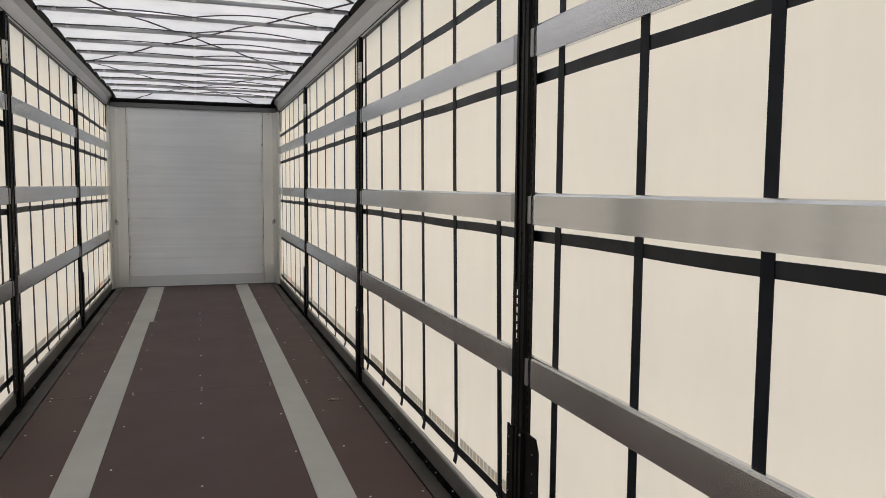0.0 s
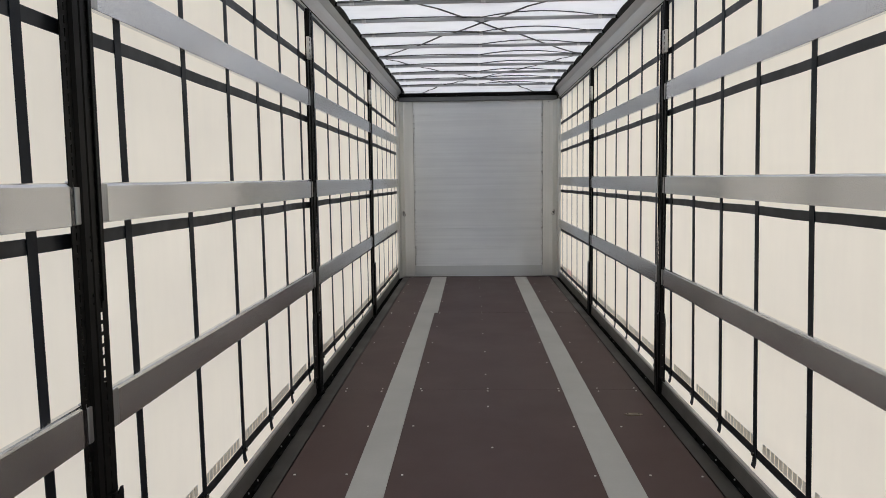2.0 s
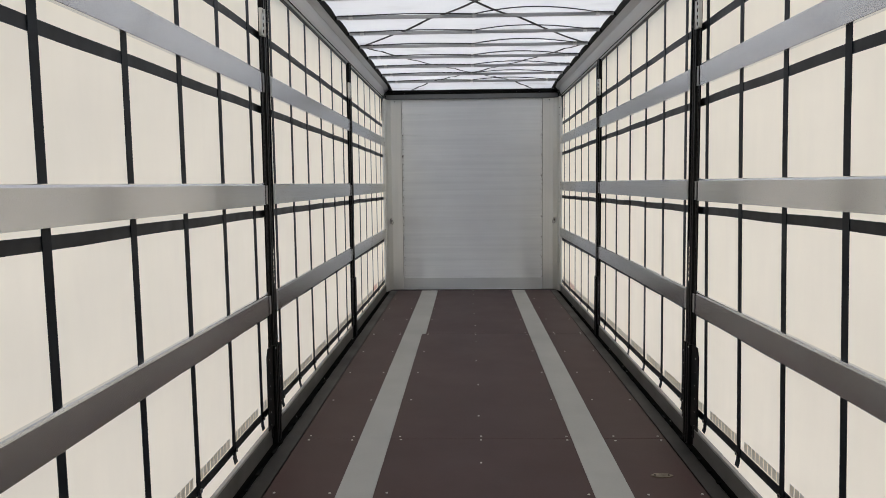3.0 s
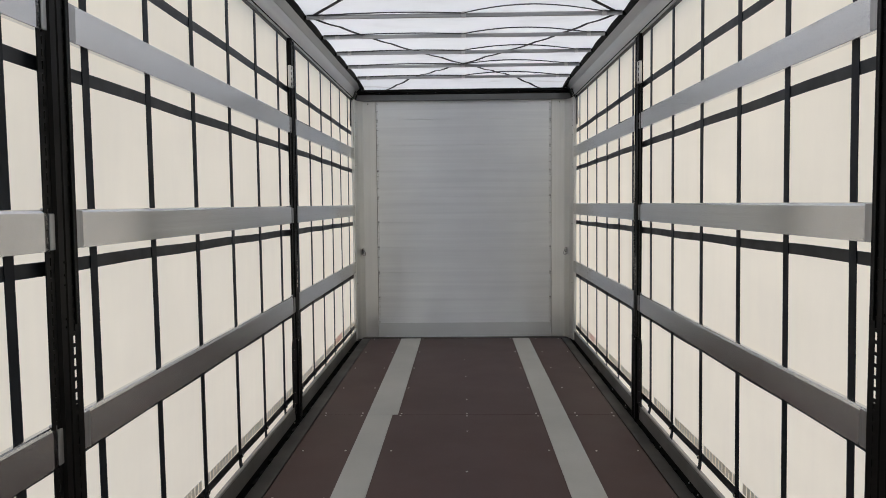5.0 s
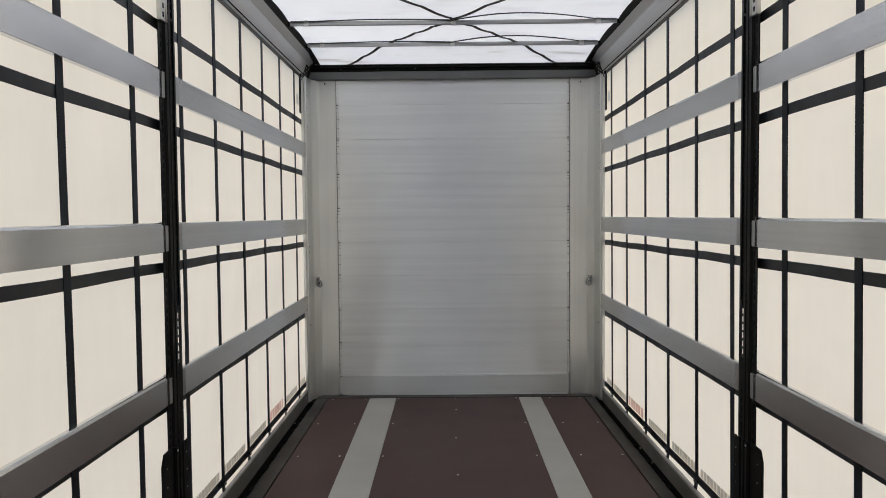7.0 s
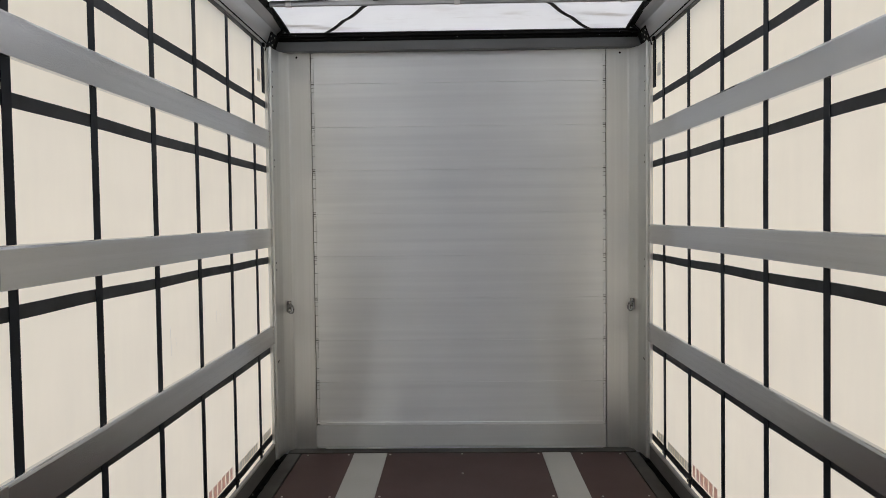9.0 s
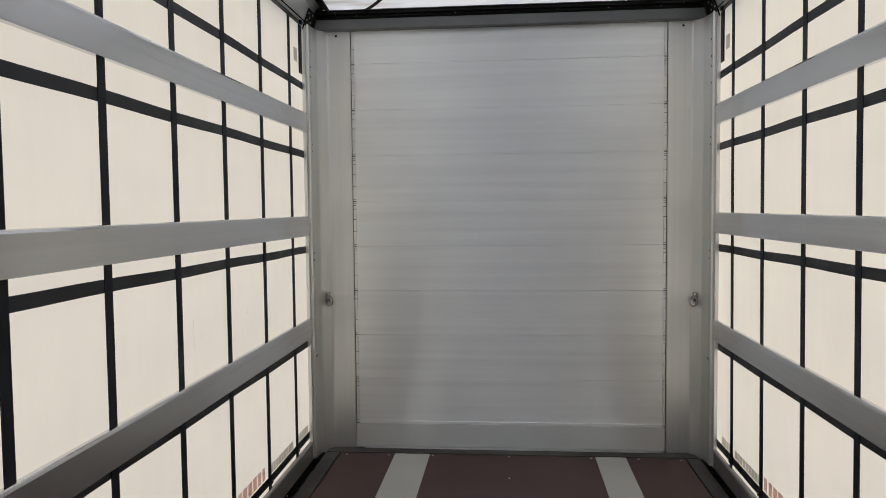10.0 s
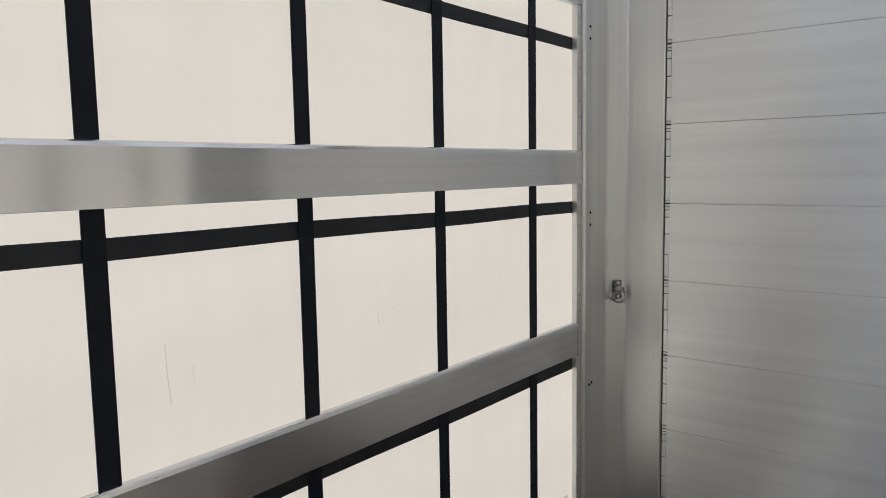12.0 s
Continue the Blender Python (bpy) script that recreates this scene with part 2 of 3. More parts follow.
# Unseen ring wall, added to dim the low sky on the curtains' lower parts
bm = bmesh.new()
for k in range(48):
    a0, a1 = k * math.tau / 48, (k + 1) * math.tau / 48
    for lo, hi in ((22.0, 22.3),):
        quad = [Vector((r * math.cos(a), 6.8 + r * math.sin(a), 0)) for a in (a0, a1) for r in (lo, hi)]
        low = [bm.verts.new((p.x, p.y, -1.27)) for p in quad]
        top = [bm.verts.new((p.x, p.y, 4.0)) for p in quad]
        for i, j in ((0, 1), (1, 3), (3, 2), (2, 0)):
            bm.faces.new((low[i], low[j], top[j], top[i]))
        bm.faces.new((top[0], top[1], top[3], top[2]))
bmesh.ops.recalc_face_normals(bm, faces=bm.faces[:])
setting("backdrop_sky_block", bm, CONCRETE, "plain grey concrete ring, unseen, added to block low sky light", "wall")

# ---- load floor ----
bm = bmesh.new()
# slab is flat black, so gaps between the floor parts look shaded
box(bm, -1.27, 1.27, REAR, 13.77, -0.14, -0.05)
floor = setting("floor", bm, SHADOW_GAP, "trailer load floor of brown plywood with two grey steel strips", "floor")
JOINTS = (0.02, 0.945, 4.115, 7.285, 10.442, 13.568)
LANES = ((-1.101, -0.7395), (-0.5505, 0.5535), (0.7455, 1.115))
screw_bm = bmesh.new()
disc(screw_bm, (0, 0, 0.0012), (0, 0, 1), 0.0072, 0.003, 12)
screw_me = mesh_of("screw", screw_bm, SCREW)
rng = random.Random(4)
for j, (a, b) in enumerate(zip(JOINTS, JOINTS[1:])):
    last = j == 4
    for k, (x0, x1) in enumerate(LANES):
        if k == 1 and last:
            x0 = -0.5105
        panel = part("floor_panel", soft_box(x0 + 0.0004, x1 - 0.0004, a + 0.001, b - 0.001, -0.03, 0.0, 0.0012), PLY, floor)
        spots = []
        xs = ((-1.052, -0.777), (-0.488, 0.525), (0.815, 1.082))[k]
        steps = max(1, round((b - a) / 0.80))
        for i in range(steps + 1):
            y = a + 0.034 + (b - a - 0.068) * i / steps
            spots += [(x, y) for x in xs]
            if k == 1:
                if i in (0, steps):
                    spots.append((0.0, y))
                if i < steps:
                    spots.append((0.0, y + (b - a - 0.068) / steps * 0.52))
        for x, y in spots:
            share("screw", screw_me, panel, (x + rng.uniform(-0.006, 0.006), y + rng.uniform(-0.008, 0.008), 0))
    x0, x1 = (-0.739, -0.511) if last else (-0.739, -0.551)
    part("steel_strip", soft_box(x0, x1, a + 0.0016, b - 0.0016, -0.03, 0.001, 0.0010), STRIP, floor, "grey painted steel floor strip")
part("steel_strip", soft_box(0.554, 0.745, JOINTS[0], JOINTS[-1], -0.03, 0.001, 0.0008), STRIP, floor, "grey painted steel floor strip")

# ---- floor edges and side beams ----
for side, word in ((-1, "left"), (1, "right")):
    s = side
    inner, rim = (1.109, 1.204) if s < 0 else (1.123, 1.212)
    edge = setting(f"trim_floor_edge_{word}", prism([(s * inner, -0.04), (s * rim, -0.04), (s * rim, -0.006), (s * (rim - 0.006), 0.0), (s * inner, 0.0)], "y", REAR, 13.568), EDGE, "dark grey steel floor edge profile", "edge profile")
    top = BEAM_TOP[s]
    beam = setting(f"trim_side_beam_{word}", prism([(s * 1.247, 0.002), (s * 1.247, top - 0.018), (s * 1.250, top - 0.010), (s * 1.264, top - 0.010), (s * 1.264, 0.002)], "y", REAR, 13.411), BEAM, "grey steel side beam below the curtain", "side beam")
    # black strip below the beam face, painted as the gap's shade
    part("gap_shade_strip", soft_box(s * 1.249, s * 1.262, REAR, 13.444, -0.16, 0.0015, 0.0005, 1), SHADOW_GAP, beam, "black strip painted as the shaded gap below the beam")
    # pale studs whose colour stands in for dashes of light leaking into the gap
    sbm = bmesh.new()
    disc(sbm, (0, 0, 0), (-s, 0, 0), 0.0052, 0.006, 8)
    leak_stud_me = mesh_of("leak_stud", sbm, CLIP)
    # thin strip along the beam's top, paler than its face
    part("beam_lip", soft_box(s * 1.245, s * 1.266, REAR, 13.411, top - 0.0095, top + 0.006, 0.003, 2), LIP, beam, "pale top edge of the beam")
    r = random.Random(31 + s)
    for i in range(80):
        if r.random() < (0.6 if i < 38 else 0.12):
            share("leak_stud", leak_stud_me, beam, (s * 1.2465, 0.3 + i * 0.163 + r.uniform(-0.04, 0.04), -0.016 + r.uniform(-0.008, 0.006)))

    # black pieces added on the rim, so the gap's painted shade ends unevenly
    y = 0.2
    while y < 13.3:
        n = r.uniform(0.02, 0.09)
        part("gap_shade_notch", soft_box(s * (rim - r.uniform(0.002, 0.010)), s * (rim + 0.012), y, y + n, -0.02, 0.003 + r.uniform(0, 0.004), 0.001, 1), SHADOW_GAP, edge)
        y += n + r.uniform(0.06, 0.30)

# ---- front wall ----
WALL = 13.67
bm = bmesh.new()
box(bm, -1.30, 1.30, WALL + 0.03, WALL + 0.10, -0.14, 2.970)
wall = setting("wall_north", bm, ALU_WALL, "front bulkhead of horizontal aluminium planks", "wall")
LEVELS = (0.178, 0.472, 0.766, 1.060, 1.355, 1.652, 1.950, 2.248, 2.546, 2.760)
for a, b in zip(LEVELS, LEVELS[1:]):
    pts = [(WALL + 0.03, a + 0.0004), (WALL + 0.0009, a + 0.0005), (WALL, a + 0.0014), (WALL, b - 0.0012), (WALL + 0.0008, b - 0.0004), (WALL + 0.03, b - 0.0004)]
    part("plank", prism(pts, "x", -0.9925, 0.9925), ALU_WALL, wall)
part("kick_plate", soft_box(-1.014, 1.006, WALL - 0.008, WALL + 0.029, 0.016, 0.170, 0.003), ALU_KICK, wall, "plain dull aluminium kick plate")
part("kick_plate_edge", soft_box(-0.992, 0.992, WALL - 0.010, WALL - 0.001, 0.1705, 0.190, 0.002), ALU_WALL, wall, "bright rolled top edge of the kick plate")
part("floor_sill", soft_box(-1.2, 1.2, 13.571, WALL, -0.05, 0.004, 0.003), EDGE, wall, "dark steel sill at the bulkhead")
# thin strip along the sill, brighter than the sill itself
part("sill_lip", soft_box(-0.95, 0.99, WALL - 0.015, WALL - 0.009, 0.0045, 0.013, 0.001), ALU_WALL, wall, "bright lip along the sill")
part("top_beam", prism([(WALL + 0.03, 2.757), (WALL - 0.042, 2.757), (WALL - 0.050, 2.765), (WALL - 0.050, 2.824), (WALL + 0.03, 2.824)], "x", -1.25, 1.25), TOPBEAM, wall, "grey steel top beam")
seal = part("roof_seal", prism([(WALL + 0.03, 2.825), (WALL - 0.050, 2.825), (WALL - 0.062, 2.834), (WALL - 0.050, 2.847), (WALL - 0.064, 2.856), (WALL - 0.056, 2.872), (WALL - 0.062, 2.878), (WALL - 0.042, 2.888), (WALL + 0.03, 2.891)], "x", -1.22, 1.22), SEAL, wall, "black rubber roof seal")
for k in range(7):
    bm = bmesh.new()
    disc(bm, (-0.96 + k * 0.32, WALL - 0.052, 2.843), (0, -1, 0), 0.0028, 0.004, 8)
    part("seal_rivet", bm, GALV, seal)
# interlocking plank ends beside the corner columns
rng = random.Random(7)
ENDS = ((0.003, 0.012), (0.014, 0.099), (0.101, 0.178), (0.180, 0.242), (0.244, 0.270), (0.272, 0.282), (0.2835, 0.2945))
for s, x in ((-1, -1.0028), (1, 1.0028)):
    for a, b in zip(LEVELS, LEVELS[1:]):
        for p, q in ENDS:
            if a + p > b - 0.006:
                continue
            q = min(q, b - a - 0.002)
            d, w = WALL + 0.002 + rng.uniform(0, 0.003), rng.uniform(0.0082, 0.0090)
            part("plank_end", soft_box(x - w, x + w, d, WALL + 0.029, a + p, a + q - 0.001, 0.001, 1), ALU_WALL, wall)
    part("end_gap", soft_box(x - 0.0165, x + 0.0165, WALL + 0.014, WALL + 0.0295, 0.178, 2.757, 0.0005, 1), EDGE, wall, "dark gap behind the plank ends")
for s, word, xi in ((-1, "left", -1.0155), (1, "right", 1.0155)):
    xo = s * 1.232
    col = thing("corner_column", (0, 0, 0), "aluminium corner column with bolt holes beside the bulkhead", "corner column", "corner columns", "structure")
    outline = [(xi, WALL + 0.029), (xi, WALL), (xi + s * 0.004, WALL - 0.004), (s * 1.160, WALL - 0.004), (s * 1.169, WALL - 0.007), (s * 1.213, 13.602), (s * 1.218, 13.592), (xo, 13.500), (xo, 13.453), (xo + s * 0.008, 13.445), (s * 1.30, 13.445), (s * 1.30, WALL + 0.029)]
    part("column_body", prism(outline, "z", 0.0, 2.757), ALU_POST, col)
    # added block that keeps daylight from leaking in at the floor corner
    part("corner_leak_plug", soft_box(s * 1.19, s * 1.30, 13.413, 13.569, -0.14, -0.002, 0.001, 1), SHADOW_GAP, col, "black block added below the corner column to stop a light leak")
    part("curtain_channel", soft_box(s * 1.246, s * 1.268, 13.412, 13.444, 0.002, 2.75, 0.002), ALU_POST, col, "pale grey curtain channel with a row of rivets")
    rbm = bmesh.new()
    disc(rbm, (0, 0, 0), (-s, 0, 0), 0.004, 0.004, 8)
    rivet_me = mesh_of("rivet", rbm, GALV)
    for i in range(44):
        share("rivet", rivet_me, col, (s * 1.2445, 13.428, 0.12 + i * 0.06))
    hbm = bmesh.new()
    disc(hbm, (0, 0, 0), (-s, 0, 0), 0.006, 0.003, 10)
    hole_me = mesh_of("bolt_hole", hbm, SHADOW_GAP)
    for y, z in ((13.485, 2.015), (13.485, 1.972), (13.48, 2.44), (13.48, 2.50), (13.48, 2.34), (13.48, 2.60), (13.491, 1.326), (13.517, 1.332), (13.491, 1.279), (13.517, 1.285), (13.485, 0.655), (13.505, 0.66)):
        share("bolt_hole", hole_me, col, (s * 1.2315, y, z))
    part("column_screw", (lambda b: (disc(b, (s * 1.108, WALL - 0.005, 2.730), (0, -1, 0), 0.008, 0.004), b)[1])(bmesh.new()), SHADOW_GAP, col)

# ---- lashing rings ----
def lashing_ring(s):
    nx, ny = -s * 0.786, -0.618
    ring = thing("lashing_ring", (s * 1.1855, 13.6315, 1.012), "zinc-plated lashing ring bolted to the corner column", "lashing ring", "lashing rings")
    turn = Vector((0, -1, 0)).rotation_difference(Vector((nx, ny, 0))).to_matrix().to_4x4()
    def placed(bm):
        bmesh.ops.transform(bm, matrix=turn, verts=bm.verts[:])
        return bm
    part("plate", placed(soft_box(-0.017, 0.017, -0.005, 0.0, -0.034, 0.040, 0.002)), DARK_ZINC, ring)
    bm = bmesh.new()
    loop = [(-0.020, 0.008), (0.0, 0.008), (0.020, 0.008)] + [(0.0265 * math.cos(a), -0.014 + 0.030 * math.sin(a) * (0.6 if math.sin(a) > 0 else 1.0)) for a in [math.radians(35 - i * 250 / 14) for i in range(15)]]
    ring_tube(bm, [(x, -0.013 - 0.010 * max(0.0, -z) / 0.044, z) for x, z in loop], 0.0052, 8, True)
    part("ring", placed(bm), RING_ZINC, ring, "bright zinc-plated D ring", True)
    part("saddle", placed(soft_box(-0.0135, 0.0135, -0.022, -0.003, -0.003, 0.019, 0.006, 3)), RING_ZINC, ring)
    for z in (0.030, -0.024):
        bm = bmesh.new()
        disc(bm, (0, -0.008, z), (0, -1, 0), 0.0088, 0.008, 6)
        part("bolt", placed(bm), SCREW, ring)
    return ring
lashing_ring(-1)
lashing_ring(1)

# ---- cantrails and roof ----
def roof_height(y):
    """The sheet lies on the bows and slopes down to the bulkhead past the first one."""
    return ROOF_Z - 0.068 * max(0.0, (y - 13.18) / 0.44) ** 0.8


for s, word in ((-1, "left"), (1, "right")):
    face = []
    for k in range(9):
        t = k / 8
        face.append((s * (1.250 - 0.036 * t - 0.004 * math.sin(math.pi * t)), 2.763 + 0.101 * t - 0.002 * math.sin(math.pi * t)))
    lip = [(s * 1.2115, 2.868), (s * 1.206, 2.8695), (s * 1.188, 2.8855), (s * 1.171, 2.9005), (s * 1.166, 2.905)]
    rail = setting(f"trim_cantrail_{word}", prism([(s * 1.27, 2.768), (s * 1.262, 2.757), (s * 1.254, 2.757), *face, *lip, (s * 1.30, 2.905), (s * 1.30, 2.768)], "y", REAR, 13.63), ALU_TOP, "grey aluminium cantrail under the roof edge", "cantrail")
    part("curtain_track", soft_box(s * 1.256, s * 1.274, REAR + 0.02, 13.38, 2.741, 2.755, 0.002), EDGE, rail, "dark curtain roller track")
    bm = bmesh.new()
    rows = []
    for i in range(164):
        y = REAR + 0.02 + 13.59 * i / 163
        drop = ROOF_Z - roof_height(y)
        inner = 1.154 - 0.011 * abs(math.sin(math.pi * (y - 13.11) / 0.656))
        rows.append([bm.verts.new(p) for p in ((s * (inner - drop * 0.2), y, 2.948 - drop), (s * (inner + 0.004 - drop * 0.2), y, 2.938 - drop), (s * 1.169, y, 2.908 - drop * 0.3), (s * 1.195, y, 2.908 - drop * 0.3), (s * 1.195, y, 2.950))])
    for a, b in zip(rows, rows[1:]):
        for k in range(5):
            bm.faces.new((a[k], a[(k + 1) % 5], b[(k + 1) % 5], b[k]))
    bm.faces.new(rows[0])
    bm.faces.new(rows[-1][::-1])
    bmesh.ops.recalc_face_normals(bm, faces=bm.faces[:])
    part("edge_seal", bm, SEAL, rail, "black scalloped roof edge seal")
    part("groove", prism([(s * 1.2480, 2.7665), (s * 1.2455, 2.7735), (s * 1.2440, 2.7730), (s * 1.2465, 2.7660)], "y", REAR + 0.02, 13.46), SHADOW_GAP, rail, "dark groove along the cantrail")
    def on_face(t, d):
        return (s * (1.250 - 0.036 * t - 0.942 * d), 2.763 + 0.101 * t - 0.336 * d)
    bracket = part("end_bracket", prism([on_face(-0.42, 0.005), on_face(-0.42, 0.009), on_face(0.84, 0.009), on_face(0.84, 0.005)], "y", 13.40, 13.552), BLACK, rail, "black perforated plate on the cantrail's end")
    for by, bt in ((13.425, 0.2), (13.425, 0.6), (13.465, 0.0), (13.465, 0.4), (13.505, 0.2), (13.505, 0.65), (13.535, -0.2)):
        bm = bmesh.new()
        px, pz = on_face(bt, 0.010)
        disc(bm, (px, by, pz), (-s * 0.942, 0, -0.336), 0.0075, 0.004, 10)
        part("bracket_hole", bm, GALV, bracket)
    part("track_stop", soft_box(s * 1.244, s * 1.256, 13.325, 13.355, 2.732, 2.758, 0.003), BLACK, rail, "black stop at the end of the roller track")
    part("corner_block", prism([(s * 1.250, 2.758), (s * 1.240, 2.758), (s * 1.205, 2.860), (s * 1.165, 2.893), (s * 1.250, 2.893)], "y", 13.5525, WALL - 0.064), SEAL, rail, "black rubber block in the roof corner")
    bm = bmesh.new()
    ring_tube(bm, [(s * 1.21, 13.57, 2.848), (s * 1.09, 13.585, 2.852)], 0.009, 8)
    part("peg", bm, BLACK, rail, "black steel peg")
bm = bmesh.new()
nx, ny = 24, 150
grid = [[bm.verts.new((-1.187 + 2.374 * i / nx, REAR + 13.67 * j / ny, roof_height(13.67 * j / ny) + 0.006 * noise.noise((i * 0.25, j * 0.35, 3.1)) + 0.006 * noise.noise((i * 0.07, j * 0.12, 9.1)))) for i in range(nx + 1)] for j in range(ny + 1)]
for j in range(ny):
    for i in range(nx):
        bm.faces.new((grid[j][i], grid[j][i + 1], grid[j + 1][i + 1], grid[j + 1][i]))
tagged(new("ceiling", mesh_of("ceiling", bm, ROOF, True)), "translucent white tarpaulin sliding roof", "roof", kind="structure")

BOWS = [13.11 - 0.656 * i for i in range(20)]
def roof_bow(y, n):
    r = random.Random(100 + n)
    bow = thing("roof_bow", (0, y, 2.935), "grey aluminium roof bow with pale clips under the tarpaulin", "roof bow", "roof bows")
    part("bar", prism([(-0.013, -0.014), (-0.013, 0.010), (-0.008, 0.014), (0.008, 0.014), (0.013, 0.010), (0.013, -0.014), (0.004, -0.016), (0.004, -0.010), (-0.004, -0.010), (-0.004, -0.016)], "x", -1.145, 1.145), BOW, bow)
    for x in (-1.03, 0.0, 1.015):
        part("clip", soft_box(x - 0.017, x + 0.017, -0.018, 0.018, -0.021, 0.022, 0.003), CLIP, bow, "pale plastic clip")
    for s in (-1, 1):
        part("end_roller", soft_box(s * 1.1455, s * 1.175, -0.018, 0.018, -0.022, 0.012, 0.004), SEAL, bow)
        bm = bmesh.new()
        lift = r.uniform(0.13, 0.19) if s > 0 else (r.uniform(0.0, 0.012) if n < 8 else r.uniform(0.05, 0.13))
        pts = [(s * (1.0 * k / 10), -0.015 - lift * math.sin(math.pi * (k / 10) ** 0.9), 0.012 + 0.008 * math.sin(math.pi * k / 10)) for k in range(11)] + [(s * 1.14, -0.02, 0.010)]
        ribbon(bm, pts, (0, 1, 0.5), 0.022, 0.004)
        part("hem_cord", bm, CABLE, bow, "slack dark webbing loop")
    return bow
for n, y in enumerate(BOWS):
    roof_bow(y, n)

def zigzag(s, n):
    """A dark strap running to and fro under the roof."""
    r = random.Random(50 + n)
    nodes = [(0.90, 13.62), (0.44, 13.03), (0.0, 12.43), (-0.62, 11.50), (-1.13, 10.55), (0.0, 8.76), (1.13, 6.95), (0.0, 5.12), (-1.13, 3.30), (-0.1, 1.5)]
    strap = thing("roof_strap", (0, 0, 2.948), "dark webbing strap zigzagging under the roof", "roof strap", "roof straps")
    for (x0, y0), (x1, y1) in zip(nodes, nodes[1:]):
        bm = bmesh.new()
        pts = []
        for k in range(25):
            t = k / 24
            w = 0.012 * (abs(x1 - x0) + 0.3) * math.sin(t * math.pi * 3 + n + y0) * math.sin(math.pi * t)
            pts.append((s * (x0 + (x1 - x0) * t + w * 0.5), y0 + (y1 - y0) * t + w, 0.004 - 0.008 * abs(math.sin(t * math.pi * 3)) - (ROOF_Z - roof_height(y0 + (y1 - y0) * t)) * 1.06))
        ribbon(bm, pts, (y1 - y0, -(x1 - x0) * s, 0), 0.028, 0.003)
        part("webbing", bm, CABLE, strap)
    return strap
zigzag(1, 0)
zigzag(-1, 1)

# ---- sliding side posts ----
def side_post(s):
    """A black middle post; s is the side of the trailer on which it stands."""
    x = lambda d: s * (RAIL_X - d)
    post = thing("side_post", (0, 0, 0), "black steel sliding side post with slotted flanges", "side post", "side posts")
    part("back_channel", soft_box(x(-0.031), x(-0.0145), -0.012, 0.040, 0.0, 2.76, 0.003), BLACK, post)
    part("front_ridge", prism([(x(-0.014), -0.046), (x(0.001), -0.046), (x(0.010), -0.036), (x(0.010), -0.018), (x(0.004), -0.012), (x(0.004), 0.006), (x(0.007), 0.011), (x(0.007), 0.022), (x(0.002), 0.028), (x(-0.014), 0.028)], "z", 0.0, 2.755), BLACK, post)
    for e, top in ((-1, 2.40), (1, 2.75)):
        bm = bmesh.new()
        xa, xb = sorted((x(-0.004), x(0.0)) if e < 0 else (x(0.0020), x(0.0035)))
        inner, slot0, slot1, outer = (0.046, 0.062, 0.069, 0.088) if e < 0 else (0.0285, 0.0395, 0.0525, 0.086)
        def strip(y0, y1, z0, z1):
            a, b = sorted((e * y0, e * y1))
            box(bm, xa, xb, a, b, z0, z1)
        strip(inner, slot0, 0.05, top)
        strip(slot1, outer, 0.05, top)
        z = 0.05
        while z < top - 0.02:
            strip(slot0, slot1, z, z + 0.012)
            z += 0.036
        part("slotted_flange", bm, BLACK, post, "black flange with a row of slots")
    for z0, z1 in ((0.05, 0.945), (1.168, 2.74)):
        part("flange_backing", soft_box(x(-0.006), x(0.0015), 0.0285, 0.085, z0, z1, 0.001, 1), BLACK, post)
    part("front_lip", soft_box(x(0.004), x(0.009), 0.054, 0.064, 1.20, 2.43, 0.002), BLACK, post)
    # flared foot: a ribbed centre with a wing either side
    part("foot_housing", prism([(x(-0.014), -0.062), (x(0.016), -0.062), (x(0.022), -0.054), (x(0.022), -0.034), (x(0.015), -0.030), (x(0.015), -0.018), (x(0.022), -0.014), (x(0.022), 0.006), (x(0.015), 0.010), (x(0.015), 0.022), (x(0.022), 0.026), (x(0.022), 0.044), (x(0.016), 0.052), (x(-0.014), 0.052)], "z", 0.004, 0.600), BLACK, post, "ribbed black foot housing")
    for y0, y1, z0, z1 in ((-0.186, -0.062, 0.575, 0.605), (0.110, 0.050, 0.590, 0.562)):
        wing = prism([(y0, 0.122), (y1, 0.122), (y1, z1), (y0 + (y1 - y0) * 0.2, z1 - 0.002), (y0, z0 - 0.02)] if y0 < 0 else [(y0, 0.122), (y0, z0), (y0 - 0.012, z0), (y1, z1), (y1, 0.122)], "x", *sorted((x(0.004), x(0.010))))
        wing = part("foot_wing", wing, BLACK, post, "black foot wing with rivets")
        for k in range(6):
            bm = bmesh.new()
            disc(bm, (x(0.0105), (y0 + y1) / 2 + (0.012 if y0 > 0 else -0.014), 0.535 - k * 0.078), (-s, 0, 0), 0.0034, 0.003, 8)
            part("rivet", bm, GALV, wing)
    bm = bmesh.new()
    disc(bm, (x(0.023), -0.045, 0.585), (-s, 0, 0), 0.006, 0.004, 8)
    part("foot_bolt", bm, GALV, post)
    for z in (1.20, 1.225, 1.33, 1.36, 1.40, 2.28, 2.32):
        bm = bmesh.new()
        disc(bm, (x(0.0065), 0.0, z), (-s, 0, 0), 0.0042, 0.002, 8)
        part("rivet_hole", bm, SHADOW_GAP, post)
    hinge = part("hinge_plate", soft_box(x(-0.004), x(0.016), -0.092, -0.044, 2.40, 2.555, 0.003), GALV, post, "galvanised hinge plate")
    for z in (2.425, 2.462, 2.50, 2.537):
        part("hinge_slot", soft_box(x(0.0155), x(0.0172), -0.078, -0.065, z - 0.011, z + 0.010, 0.0004, 1), SHADOW_GAP, hinge)
    bm = bmesh.new()
